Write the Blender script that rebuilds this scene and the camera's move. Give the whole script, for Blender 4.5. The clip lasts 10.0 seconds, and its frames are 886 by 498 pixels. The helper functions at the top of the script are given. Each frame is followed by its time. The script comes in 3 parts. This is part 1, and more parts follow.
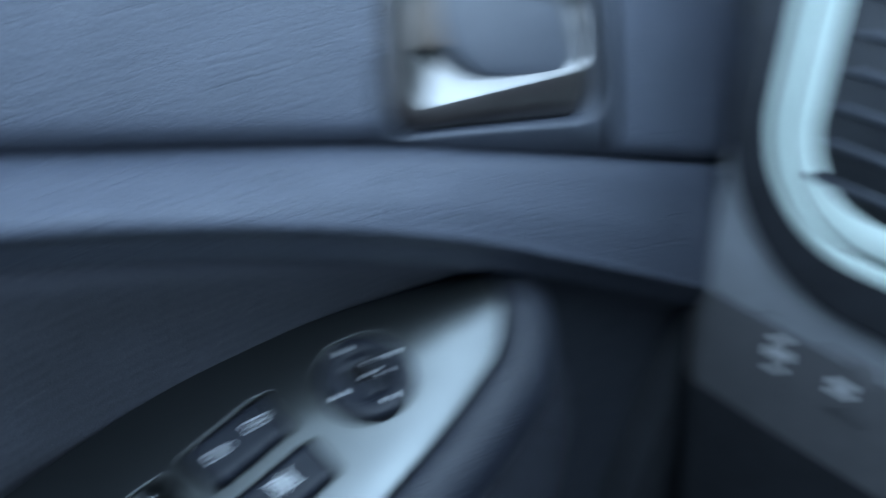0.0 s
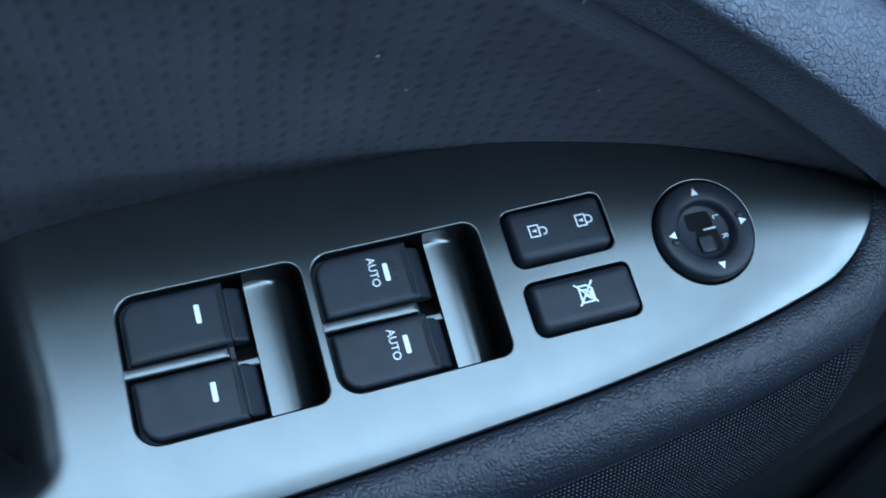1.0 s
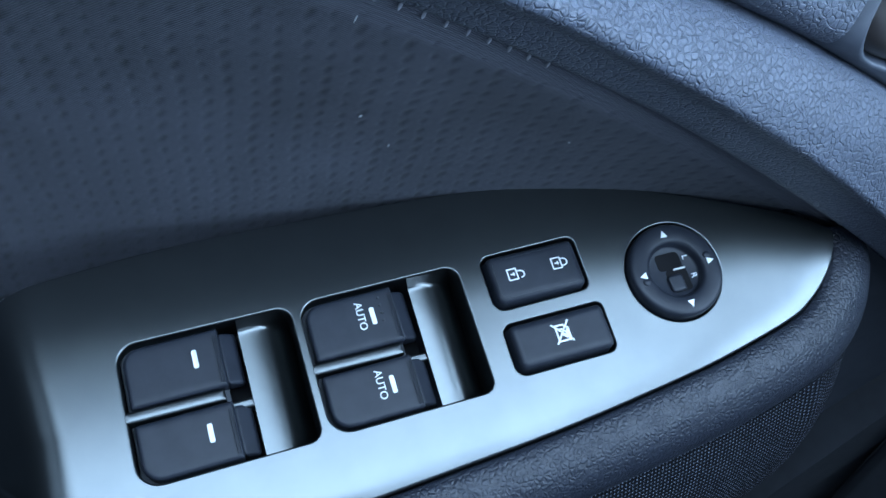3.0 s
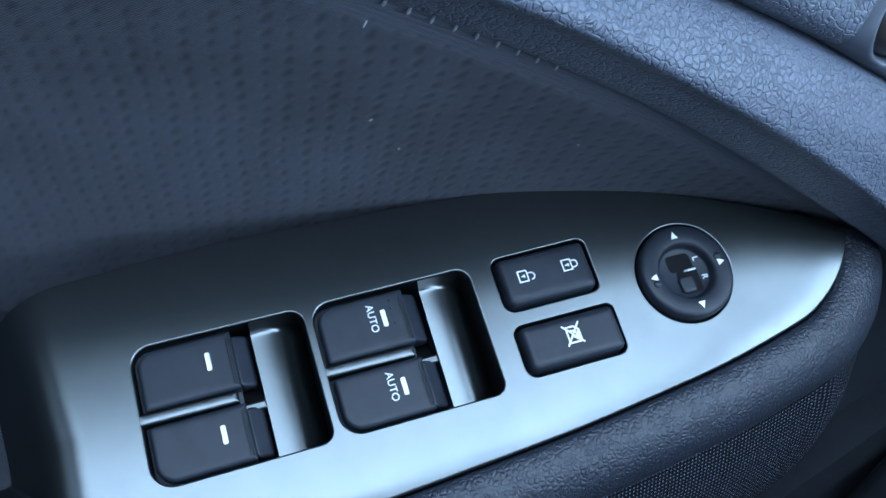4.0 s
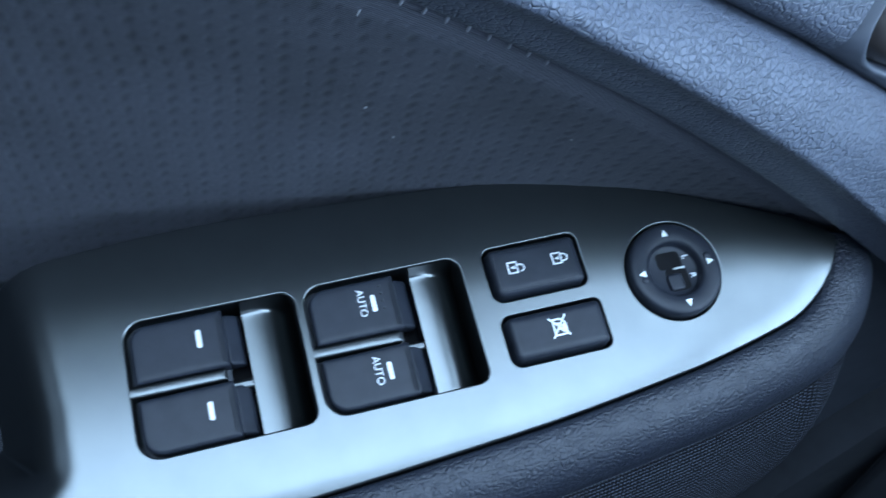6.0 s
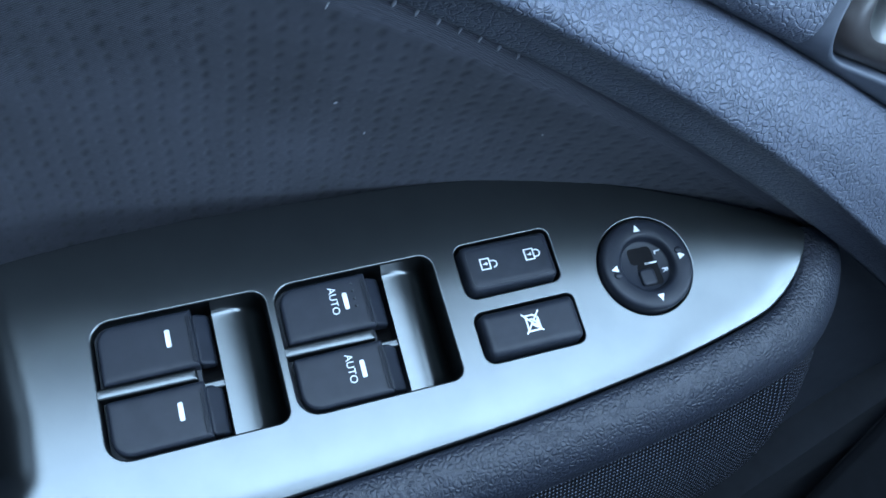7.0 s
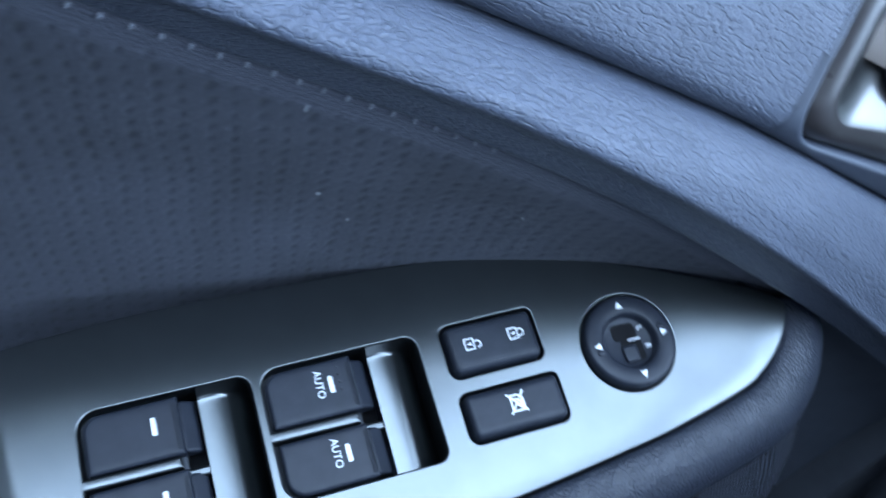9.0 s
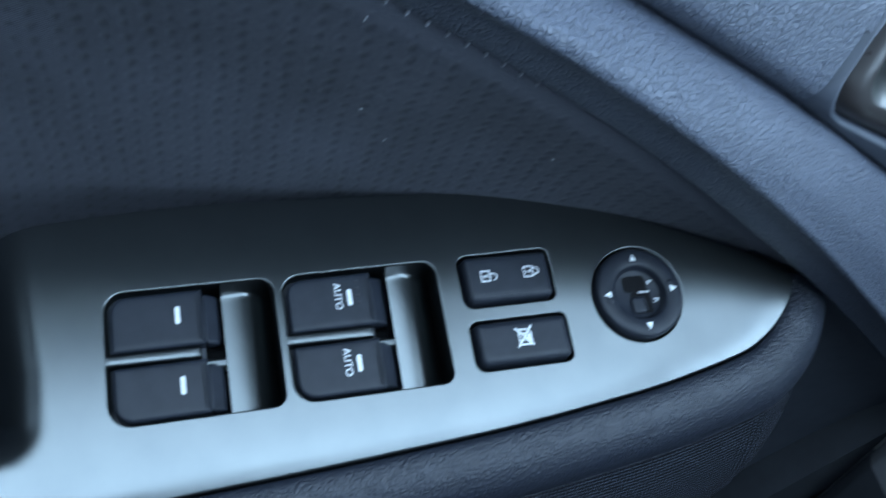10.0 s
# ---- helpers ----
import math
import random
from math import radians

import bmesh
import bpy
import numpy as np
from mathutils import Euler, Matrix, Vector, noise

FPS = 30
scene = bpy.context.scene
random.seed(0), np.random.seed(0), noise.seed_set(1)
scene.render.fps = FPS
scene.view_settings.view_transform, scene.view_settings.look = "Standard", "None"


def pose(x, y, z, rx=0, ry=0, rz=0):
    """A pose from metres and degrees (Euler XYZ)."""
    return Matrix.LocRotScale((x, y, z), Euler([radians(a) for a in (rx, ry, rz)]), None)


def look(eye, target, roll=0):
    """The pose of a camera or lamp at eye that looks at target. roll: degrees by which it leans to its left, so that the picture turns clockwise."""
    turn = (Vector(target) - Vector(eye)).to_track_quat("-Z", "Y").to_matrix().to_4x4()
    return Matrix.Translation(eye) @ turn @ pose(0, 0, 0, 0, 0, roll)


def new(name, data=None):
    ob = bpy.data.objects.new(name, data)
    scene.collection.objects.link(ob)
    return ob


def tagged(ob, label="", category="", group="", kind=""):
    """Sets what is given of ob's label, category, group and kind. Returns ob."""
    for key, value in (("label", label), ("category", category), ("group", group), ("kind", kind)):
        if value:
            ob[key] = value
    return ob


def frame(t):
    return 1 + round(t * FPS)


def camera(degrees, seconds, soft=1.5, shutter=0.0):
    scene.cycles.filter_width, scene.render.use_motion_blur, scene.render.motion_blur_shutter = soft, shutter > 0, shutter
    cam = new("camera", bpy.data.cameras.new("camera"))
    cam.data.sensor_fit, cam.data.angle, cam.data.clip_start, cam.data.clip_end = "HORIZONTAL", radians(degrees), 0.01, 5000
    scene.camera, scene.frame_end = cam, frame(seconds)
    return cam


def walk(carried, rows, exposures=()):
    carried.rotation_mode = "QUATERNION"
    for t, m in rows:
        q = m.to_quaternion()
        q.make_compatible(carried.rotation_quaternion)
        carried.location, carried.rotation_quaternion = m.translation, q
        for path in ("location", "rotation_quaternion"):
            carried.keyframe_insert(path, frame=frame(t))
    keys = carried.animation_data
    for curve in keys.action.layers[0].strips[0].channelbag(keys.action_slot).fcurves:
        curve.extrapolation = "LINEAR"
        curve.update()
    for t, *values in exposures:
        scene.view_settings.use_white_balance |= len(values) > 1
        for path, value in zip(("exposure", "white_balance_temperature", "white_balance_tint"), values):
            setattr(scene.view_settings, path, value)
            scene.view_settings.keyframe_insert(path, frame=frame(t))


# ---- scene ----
Z0 = 0.45          # height of the switch panel's origin over the cabin floor
CM = 0.01
cam = camera(54.0, 10.0, soft=1.55, shutter=0.8)
ROWS = [
    (0, pose(-0.0274, -0.1800, Z0 + 0.2150, 66.83, -11.24, -39.16)),
    (0.1, pose(-0.0397, -0.1723, Z0 + 0.2133, 63.33, -13.81, -34.20)),
    (0.2, pose(-0.0475, -0.1616, Z0 + 0.2065, 58.69, -17.11, -29.71)),
    (0.3, pose(-0.0541, -0.1515, Z0 + 0.1990, 55.39, -20.60, -27.77)),
    (0.4, pose(-0.0562, -0.1437, Z0 + 0.1921, 52.51, -24.21, -25.60)),
    (0.5, pose(-0.0534, -0.1411, Z0 + 0.1882, 50.12, -25.32, -22.01)),
    (1, pose(-0.0647, -0.1339, Z0 + 0.1782, 45.43, -29.31, -14.82)),
    (1.5, pose(-0.0672, -0.1331, Z0 + 0.1844, 46.31, -27.88, -15.32)),
    (2, pose(-0.0667, -0.1348, Z0 + 0.1844, 47.09, -28.07, -15.94)),
    (2.5, pose(-0.0687, -0.1395, Z0 + 0.1897, 48.01, -28.79, -16.08)),
    (4, pose(-0.0689, -0.1430, Z0 + 0.1918, 48.17, -27.87, -15.21)),
    (4.5, pose(-0.0694, -0.1439, Z0 + 0.1937, 48.60, -27.49, -15.33)),
    (5, pose(-0.0667, -0.1478, Z0 + 0.1936, 49.02, -27.47, -13.87)),
    (5.5, pose(-0.0649, -0.1516, Z0 + 0.1933, 47.59, -27.80, -12.93)),
    (6, pose(-0.0655, -0.1470, Z0 + 0.1963, 46.46, -29.02, -12.88)),
    (6.2, pose(-0.0649, -0.1453, Z0 + 0.1959, 47.29, -31.10, -14.50)),
    (7.3, pose(-0.0642, -0.1481, Z0 + 0.1944, 47.72, -29.38, -15.26)),
    (7.5, pose(-0.0647, -0.1471, Z0 + 0.1970, 47.72, -29.89, -16.33)),
    (8, pose(-0.0656, -0.1477, Z0 + 0.2009, 51.08, -29.41, -18.43)),
    (8.5, pose(-0.0628, -0.1449, Z0 + 0.2008, 50.98, -29.30, -17.90)),
    (9, pose(-0.0647, -0.1434, Z0 + 0.2052, 51.14, -29.33, -15.62)),
    (9.2, pose(-0.0750, -0.1565, Z0 + 0.2038, 48.51, -32.84, -8.42)),
    (9.5, pose(-0.0723, -0.1548, Z0 + 0.2010, 46.71, -35.51, -10.62)),
    (9.9, pose(-0.0718, -0.1556, Z0 + 0.1999, 46.62, -34.84, -10.63)),
    (9.967, pose(-0.0718, -0.1556, Z0 + 0.1999, 46.10, -34.50, -10.21)),
    (10, pose(-0.0718, -0.1556, Z0 + 0.1999, 45.80, -34.32, -9.98)),
]
# seconds, stops, kelvin, tint
EXPOSURES = [(0.0, -0.26, 6930, 9), (0.5, 0.34, 6100, 14), (1.0, -0.25, 6390, 5), (2.0, -0.08, 6380, 8.6), (2.5, 0.04, 6500, 10), (4.5, 0.15, 6500, 10),
             (7.5, 0.22, 6500, 10), (8.0, 0.37, 6500, 14.5), (8.5, 0.27, 6500, 14.5), (9.0, 0.33, 6560, 15), (9.4, -0.2, 6650, 10), (10.0, -0.16, 6760, 7)]
walk(cam, ROWS, EXPOSURES)

# the switch panel's own axes (x along the armrest, y towards the door, z out of the panel) in the car
PLATE = Matrix(((0.89345, -0.2301, -0.38574, 0.0),
                (0.10308, 0.94093, -0.32252, 0.0),
                (0.43717, 0.24839, 0.8644, Z0),
                (0.0, 0.0, 0.0, 1.0)))
DOOR = Matrix.Translation((0, 0, Z0))


# ---- light ----
def build_light():
    world = bpy.data.worlds.new("sky")
    scene.world = world
    world.use_nodes = True
    nt = world.node_tree
    sky = nt.nodes.new("ShaderNodeTexSky")
    sky.sky_type, sky.sun_disc = "NISHITA", False
    sky.sun_elevation, sky.sun_rotation = radians(48), radians(60)
    nt.links.new(sky.outputs[0], nt.nodes["Background"].inputs[0])
    nt.nodes["Background"].inputs[1].default_value = 0.06

    def window(name, m, sx, sy, watts, colour):
        lamp = bpy.data.lights.new(name, "AREA")
        lamp.shape, lamp.size, lamp.size_y = "RECTANGLE", sx, sy
        lamp.energy, lamp.color = watts, colour
        new(name, lamp).matrix_world = m
    blue = (0.476, 0.708, 1.0)
    # daylight in the sunroof, the driver's side window, the windscreen, the passenger's window and the rear window
    window("sunroof_light", look((-0.34, -0.29, Z0 + 0.725), (-0.34, -0.29, Z0)), 1.20, 0.46, 15.6, blue)
    window("side_window_light", look((-0.12, 0.185, Z0 + 0.44), (-0.12, -0.9, Z0 + 0.02)), 1.0, 0.34, 5.0, blue)
    window("windscreen_light", look((0.57, -0.62, Z0 + 0.59), (-0.06, -0.62, Z0 - 0.18)), 1.2, 0.52, 25.5, blue)
    window("passenger_window_light", look((-0.2, -1.41, Z0 + 0.44), (0.1, 0.0, Z0 + 0.05)), 1.0, 0.34, 2.8, blue)
    window("rear_window_light", look((-1.27, -0.62, Z0 + 0.50), (0.3, -0.35, Z0 + 0.0)), 1.2, 0.34, 2.0, blue)


build_light()


# ---- materials ----
class Nodes:
    def __init__(self, name, rough=0.5, metal=0.0):
        self.mat = bpy.data.materials.new(name)
        self.mat.use_nodes = True
        self.nt = self.mat.node_tree
        self.bsdf = self.nt.nodes["Principled BSDF"]
        self.bsdf.inputs["Roughness"].default_value = rough
        self.bsdf.inputs["Metallic"].default_value = metal
        self.tc = self.nt.nodes.new("ShaderNodeTexCoord")

    def node(self, kind, **values):
        n = self.nt.nodes.new(kind)
        for key, v in values.items():
            n.inputs[key.replace("_", " ")].default_value = v
        return n

    def link(self, a, b):
        self.nt.links.new(a, b)

    def noise(self, scale, detail=3.0, rough=0.55, coord="Object"):
        n = self.node("ShaderNodeTexNoise", Scale=scale, Detail=detail, Roughness=rough)
        self.link(self.tc.outputs[coord], n.inputs["Vector"])
        return n.outputs["Fac"]

    def math(self, op, a, b=None, c=None):
        n = self.nt.nodes.new("ShaderNodeMath")
        n.operation = op
        for i, v in enumerate((a, b, c)):
            if v is None:
                continue
            if isinstance(v, (int, float)):
                n.inputs[i].default_value = v
            else:
                self.link(v, n.inputs[i])
        return n.outputs[0]

    def ramp(self, fac, lo, hi, c0, c1):
        n = self.nt.nodes.new("ShaderNodeValToRGB")
        n.color_ramp.elements[0].position, n.color_ramp.elements[1].position = lo, hi
        n.color_ramp.elements[0].color, n.color_ramp.elements[1].color = (*c0, 1), (*c1, 1)
        self.link(fac, n.inputs["Fac"])
        return n.outputs["Color"]

    def colour(self, socket):
        self.link(socket, self.bsdf.inputs["Base Color"])

    def rough(self, fac, lo, hi):
        n = self.nt.nodes.new("ShaderNodeMapRange")
        n.inputs["To Min"].default_value, n.inputs["To Max"].default_value = lo, hi
        self.link(fac, n.inputs["Value"])
        self.link(n.outputs[0], self.bsdf.inputs["Roughness"])

    def bump(self, height, distance, strength=1.0, after=None):
        b = self.node("ShaderNodeBump", Strength=strength, Distance=distance)
        self.link(height, b.inputs["Height"])
        if after:
            self.link(after, b.inputs["Normal"])
        self.link(b.outputs[0], self.bsdf.inputs["Normal"])
        return b.outputs[0]


def silver_paint():
    """Silver flake paint: a metal gloss whose highlight ends softly, with no wide veil."""
    m = Nodes("satin_silver_paint")
    gloss = m.nt.nodes.new("ShaderNodeBsdfAnisotropic")
    gloss.distribution = "BECKMANN"
    m.link(m.ramp(m.noise(60, 4), 0.3, 0.7, (0.113, 0.1215, 0.1235), (0.129, 0.1375, 0.138)), gloss.inputs["Color"])
    r = m.node("ShaderNodeMapRange", To_Min=0.265, To_Max=0.305)
    m.link(m.noise(35, 5), r.inputs["Value"])
    m.link(r.outputs[0], gloss.inputs["Roughness"])
    b = m.node("ShaderNodeBump", Strength=0.25, Distance=0.00002)
    m.link(m.noise(5200, 2), b.inputs["Height"])
    m.link(b.outputs[0], gloss.inputs["Normal"])
    flakes = m.node("ShaderNodeBsdfAnisotropic", Color=(0.165, 0.178, 0.184, 1.0), Roughness=0.52)
    both = m.node("ShaderNodeMixShader", Fac=0.135)
    m.link(gloss.outputs[0], both.inputs[1])
    m.link(flakes.outputs[0], both.inputs[2])
    m.nt.nodes.remove(m.bsdf)
    m.link(both.outputs[0], m.nt.nodes["Material Output"].inputs["Surface"])
    return m.mat


def switch_plastic():
    m = Nodes("black_switch_plastic", 0.42)
    m.bsdf.inputs["Specular IOR Level"].default_value = 0.28
    m.colour(m.ramp(m.noise(180, 5), 0.35, 0.75, (0.012, 0.0145, 0.021), (0.018, 0.0215, 0.030)))
    m.rough(m.noise(120, 5, 0.7), 0.34, 0.52)
    m.bump(m.noise(3500, 2), 0.00003, 0.5)
    return m.mat


def dark_gap():
    m = Nodes("dark_gap_plastic", 0.6)
    m.colour(m.ramp(m.noise(200, 3), 0.3, 0.7, (0.036, 0.039, 0.045), (0.048, 0.052, 0.060)))
    m.bsdf.inputs["Specular IOR Level"].default_value = 0.15
    return m.mat


def leather(name="charcoal_leather", wide=0.19, lo=(0.044, 0.052, 0.073), hi=(0.074, 0.086, 0.120), cell=0.0018, depth=0.0003, rough=(0.46, 0.56), gloss=0.6):
    m = Nodes(name, 0.48)
    warp = m.nt.nodes.new("ShaderNodeVectorMath")
    warp.operation = "ADD"
    n = m.node("ShaderNodeTexNoise", Scale=260.0, Detail=2.0)
    m.link(m.tc.outputs["Object"], n.inputs["Vector"])
    sc = m.nt.nodes.new("ShaderNodeVectorMath")
    sc.operation = "SCALE"
    sc.inputs["Scale"].default_value = cell * 0.55
    m.link(n.outputs["Color"], sc.inputs[0])
    m.link(m.tc.outputs["Object"], warp.inputs[0])
    m.link(sc.outputs[0], warp.inputs[1])

    def cells(scale, wide):
        v = m.node("ShaderNodeTexVoronoi", Scale=scale)
        v.feature = "DISTANCE_TO_EDGE"
        m.link(warp.outputs[0], v.inputs["Vector"])
        mr = m.node("ShaderNodeMapRange", **{"From_Min": 0.0, "From_Max": wide})
        mr.interpolation_type = "SMOOTHERSTEP"
        m.link(v.outputs["Distance"], mr.inputs["Value"])
        return mr.outputs[0]
    big, small = cells(1 / cell, wide), cells(1.7 / cell, wide)
    fade = m.ramp(m.noise(420, 3), 0.36, 0.58, (0.42,) * 3, (1.0,) * 3)
    crease = m.math("MULTIPLY", m.math("SUBTRACT", 1.0, big), fade)
    fine = m.math("MULTIPLY", m.math("SUBTRACT", 1.0, small), 0.12)
    h = m.math("SUBTRACT", m.math("MULTIPLY", m.noise(700, 3), 0.14), m.math("ADD", crease, fine))
    # creases are darkened in the colour too, standing in for their shade
    m.colour(m.ramp(m.math("ADD", m.math("MULTIPLY", crease, -0.55), m.math("MULTIPLY_ADD", m.noise(40, 4), 0.5, 0.3)), -0.1, 0.8, lo, hi))
    m.rough(m.noise(90, 4), *rough)
    m.bsdf.inputs["Specular IOR Level"].default_value = gloss
    m.bump(h, depth, 1.0)
    return m.mat


def fabric():
    """Knitted cloth: fine ribs and rows of slanting dents, laid out in centimetres in the mesh's UV map."""
    m = Nodes("dimpled_charcoal_cloth", 0.95)
    sep = m.nt.nodes.new("ShaderNodeSeparateXYZ")
    m.link(m.tc.outputs["UV"], sep.inputs[0])
    u, v = sep.outputs[0], sep.outputs[1]
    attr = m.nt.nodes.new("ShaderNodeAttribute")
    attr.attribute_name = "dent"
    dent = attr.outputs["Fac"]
    ribs = m.math("SINE", m.math("MULTIPLY", m.math("ADD", u, m.math("MULTIPLY", v, 0.55)), 2 * math.pi / 0.068))
    loops = m.math("SINE", m.math("MULTIPLY", m.math("SUBTRACT", v, m.math("MULTIPLY", u, 0.35)), 2 * math.pi / 0.062))
    weave = m.math("MULTIPLY", m.math("ADD", ribs, loops), 0.5)
    edge = m.nt.nodes.new("ShaderNodeAttribute")
    edge.attribute_name = "border"
    border = m.math("MULTIPLY", m.math("SUBTRACT", 1.3, edge.outputs["Fac"]), 2.2)
    border = m.math("MINIMUM", m.math("MAXIMUM", border, 0.0), 1.0)
    cords = m.math("MULTIPLY", m.math("SINE", m.math("MULTIPLY", edge.outputs["Fac"], 2 * math.pi / 0.17)), m.math("MULTIPLY", border, 0.8))
    weave = m.math("ADD", weave, cords)
    tone = m.math("ADD", m.math("MULTIPLY", weave, 0.24), m.math("MULTIPLY", m.noise(35, 5), 0.55))
    tone = m.math("ADD", tone, m.math("MULTIPLY", m.noise(900, 3), 0.45))
    # shade inside the dents is put into the colour: each hollow is darkened
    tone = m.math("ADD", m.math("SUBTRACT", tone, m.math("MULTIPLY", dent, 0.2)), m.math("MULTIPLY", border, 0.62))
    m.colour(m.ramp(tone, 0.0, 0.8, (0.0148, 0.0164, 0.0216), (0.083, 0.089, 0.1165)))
    first = m.bump(weave, 0.00018, 0.6)
    m.bump(m.noise(2200, 3), 0.0002, 0.5, first)
    m.bsdf.inputs["Sheen Weight"].default_value = 0.04
    m.bsdf.inputs["Sheen Roughness"].default_value = 0.5
    return m.mat


def mesh_cloth():
    m = Nodes("dotted_mesh_cloth", 0.8)
    sep = m.nt.nodes.new("ShaderNodeSeparateXYZ")
    m.link(m.tc.outputs["UV"], sep.inputs[0])
    k = 2 * math.pi / 0.27
    a = m.math("SINE", m.math("MULTIPLY", m.math("ADD", sep.outputs[0], sep.outputs[1]), k))
    b = m.math("SINE", m.math("MULTIPLY", m.math("SUBTRACT", sep.outputs[0], sep.outputs[1]), k))
    d = m.math("MULTIPLY", a, b)
    m.colour(m.ramp(d, 0.52, 0.85, (0.0035, 0.0043, 0.0065), (0.125, 0.138, 0.172)))
    m.bsdf.inputs["Specular IOR Level"].default_value = 0.08
    m.bump(d, 0.0002, 0.8)
    return m.mat


def plain(name, lo, hi, rough=(0.45, 0.6), scale=80, grain=1800, depth=0.00006, metal=0.0):
    m = Nodes(name, 0.5, metal)
    m.colour(m.ramp(m.noise(scale, 5), 0.3, 0.7, lo, hi))
    m.rough(m.noise(scale * 1.7, 4), *rough)
    m.bump(m.noise(grain, 3), depth, 0.6)
    return m.mat


SILVER = silver_paint()
SWITCH = switch_plastic()
GAP = dark_gap()
VOID = plain("black_slot", (0.010, 0.010, 0.011), (0.014, 0.014, 0.015), (0.9, 1.0))
VOID.node_tree.nodes["Principled BSDF"].inputs["Specular IOR Level"].default_value = 0.0
LEATHER = leather()
PAD_LEATHER = leather("charcoal_pad_leather", 0.34, (0.011, 0.0138, 0.022), (0.0165, 0.0205, 0.033), cell=0.0016, depth=0.0002, rough=(0.44, 0.52), gloss=0.5)
FABRIC = fabric()
MESH = mesh_cloth()
PRINT = plain("white_print", (0.72, 0.74, 0.76), (0.80, 0.81, 0.82), (0.45, 0.55), 300)
TRIM = plain("charcoal_trim_plastic", (0.046, 0.053, 0.070), (0.060, 0.068, 0.088), (0.42, 0.55))
LOWER = plain("charcoal_lower_trim_plastic", (0.042, 0.048, 0.061), (0.053, 0.060, 0.076), (0.5, 0.62))
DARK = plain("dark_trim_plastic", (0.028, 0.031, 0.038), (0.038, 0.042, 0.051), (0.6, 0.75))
CHROME = plain("satin_chrome", (0.15, 0.146, 0.144), (0.175, 0.171, 0.168), (0.26, 0.34), 60, 3000, 0.00001, 1.0)
GREIGE = plain("warm_grey_lever_paint", (0.075, 0.058, 0.048), (0.095, 0.074, 0.062), (0.5, 0.6))
BROWN = plain("dark_brown_satin_paint", (0.026, 0.022, 0.022), (0.036, 0.031, 0.031), (0.25, 0.33))
# KNEE and DASH: one dashboard in shaded and lit tones, light put into colour
KNEE = plain("shaded_knee_panel_plastic", (0.150, 0.152, 0.164), (0.175, 0.177, 0.190), (0.6, 0.7))
DASH = plain("lit_dashboard_plastic", (0.33, 0.35, 0.38), (0.38, 0.405, 0.44), (0.36, 0.46))
VENT = plain("pale_silver_vent_paint", (0.70, 0.83, 0.78), (0.75, 0.87, 0.82), (0.3, 0.4), 60, 3000, 0.00001)
THREAD = plain("pale_grey_thread", (0.14, 0.148, 0.175), (0.19, 0.20, 0.235), (0.8, 0.9), 900)
LINT = plain("white_lint", (0.28, 0.30, 0.33), (0.36, 0.38, 0.41), (0.8, 0.9), 900)
CARPET = plain("black_carpet", (0.012, 0.012, 0.014), (0.03, 0.03, 0.033), (0.9, 1.0), 400, 900, 0.002)
HEADLINER = plain("dark_grey_headliner", (0.064, 0.072, 0.088), (0.082, 0.092, 0.112), (0.9, 1.0), 60, 900, 0.0004)


# ---- mesh tools ----
def thing(name, label, category, m=None, kind="", group=""):
    ob = new(name)
    ob.empty_display_size = 0.02
    if m is not None:
        ob.matrix_world = m
    return tagged(ob, label, category, group, kind)


def part(name, geo, material, parent, label="", smooth=True):
    """Links a bmesh, a mesh or (verts, faces) as one mesh object under a thing or a part."""
    if isinstance(geo, bpy.types.Mesh):
        me = geo
    else:
        me = bpy.data.meshes.new(name)
        if isinstance(geo, tuple):
            me.from_pydata(geo[0], [], geo[1])
        else:
            geo.to_mesh(me)
            geo.free()
    if not me.materials:
        me.materials.append(material)
    if smooth:
        me.shade_smooth()
    ob = new(name, me)
    ob.parent = parent
    return tagged(ob, label)


def spline(points, steps):
    """Catmull-Rom through the control points."""
    pts = [np.array(p, float) for p in points]
    pts = [2 * pts[0] - pts[1]] + pts + [2 * pts[-1] - pts[-2]]
    out = []
    for a, b, c, d in zip(pts, pts[1:], pts[2:], pts[3:]):
        for k in range(steps):
            t = k / steps
            out.append(0.5 * (2 * b + (c - a) * t + (2 * a - 5 * b + 4 * c - d) * t * t + (3 * b - a - 3 * c + d) * t ** 3))
    out.append(pts[-2])
    return np.array(out)


def smooth(t):
    t = np.clip(t, 0, 1)
    return t * t * (3 - 2 * t)


def interp(x, xs, ys):
    """A smooth curve through a few knots."""
    c = spline(list(zip(xs, ys)), 12)
    return np.interp(x, c[:, 0], c[:, 1])


def grid(rows):
    """Vertices and quads from rows of points of equal length."""
    n = len(rows[0])
    verts = [tuple(p) for row in rows for p in row]
    faces = [(i * n + j, i * n + j + 1, (i + 1) * n + j + 1, (i + 1) * n + j) for i in range(len(rows) - 1) for j in range(n - 1)]
    return verts, faces


def rounded(x0, x1, y0, y1, radii, d=0.0, n=7):
    """A rounded rectangle drawn in by d; radii for the corners (x1,y1), (x0,y1), (x0,y0), (x1,y0)."""
    out = []
    for (cx, cy, sx, sy, a0), r in zip(((x1, y1, -1, -1, 0), (x0, y1, 1, -1, 90), (x0, y0, 1, 1, 180), (x1, y0, -1, 1, 270)), radii):
        q = max(r - d, 0.02)
        ox, oy = cx + sx * (d + q), cy + sy * (d + q)
        for k in range(n):
            a = radians(a0 + 90 * k / (n - 1))
            out.append((ox + q * math.cos(a), oy + q * math.sin(a)))
    return out


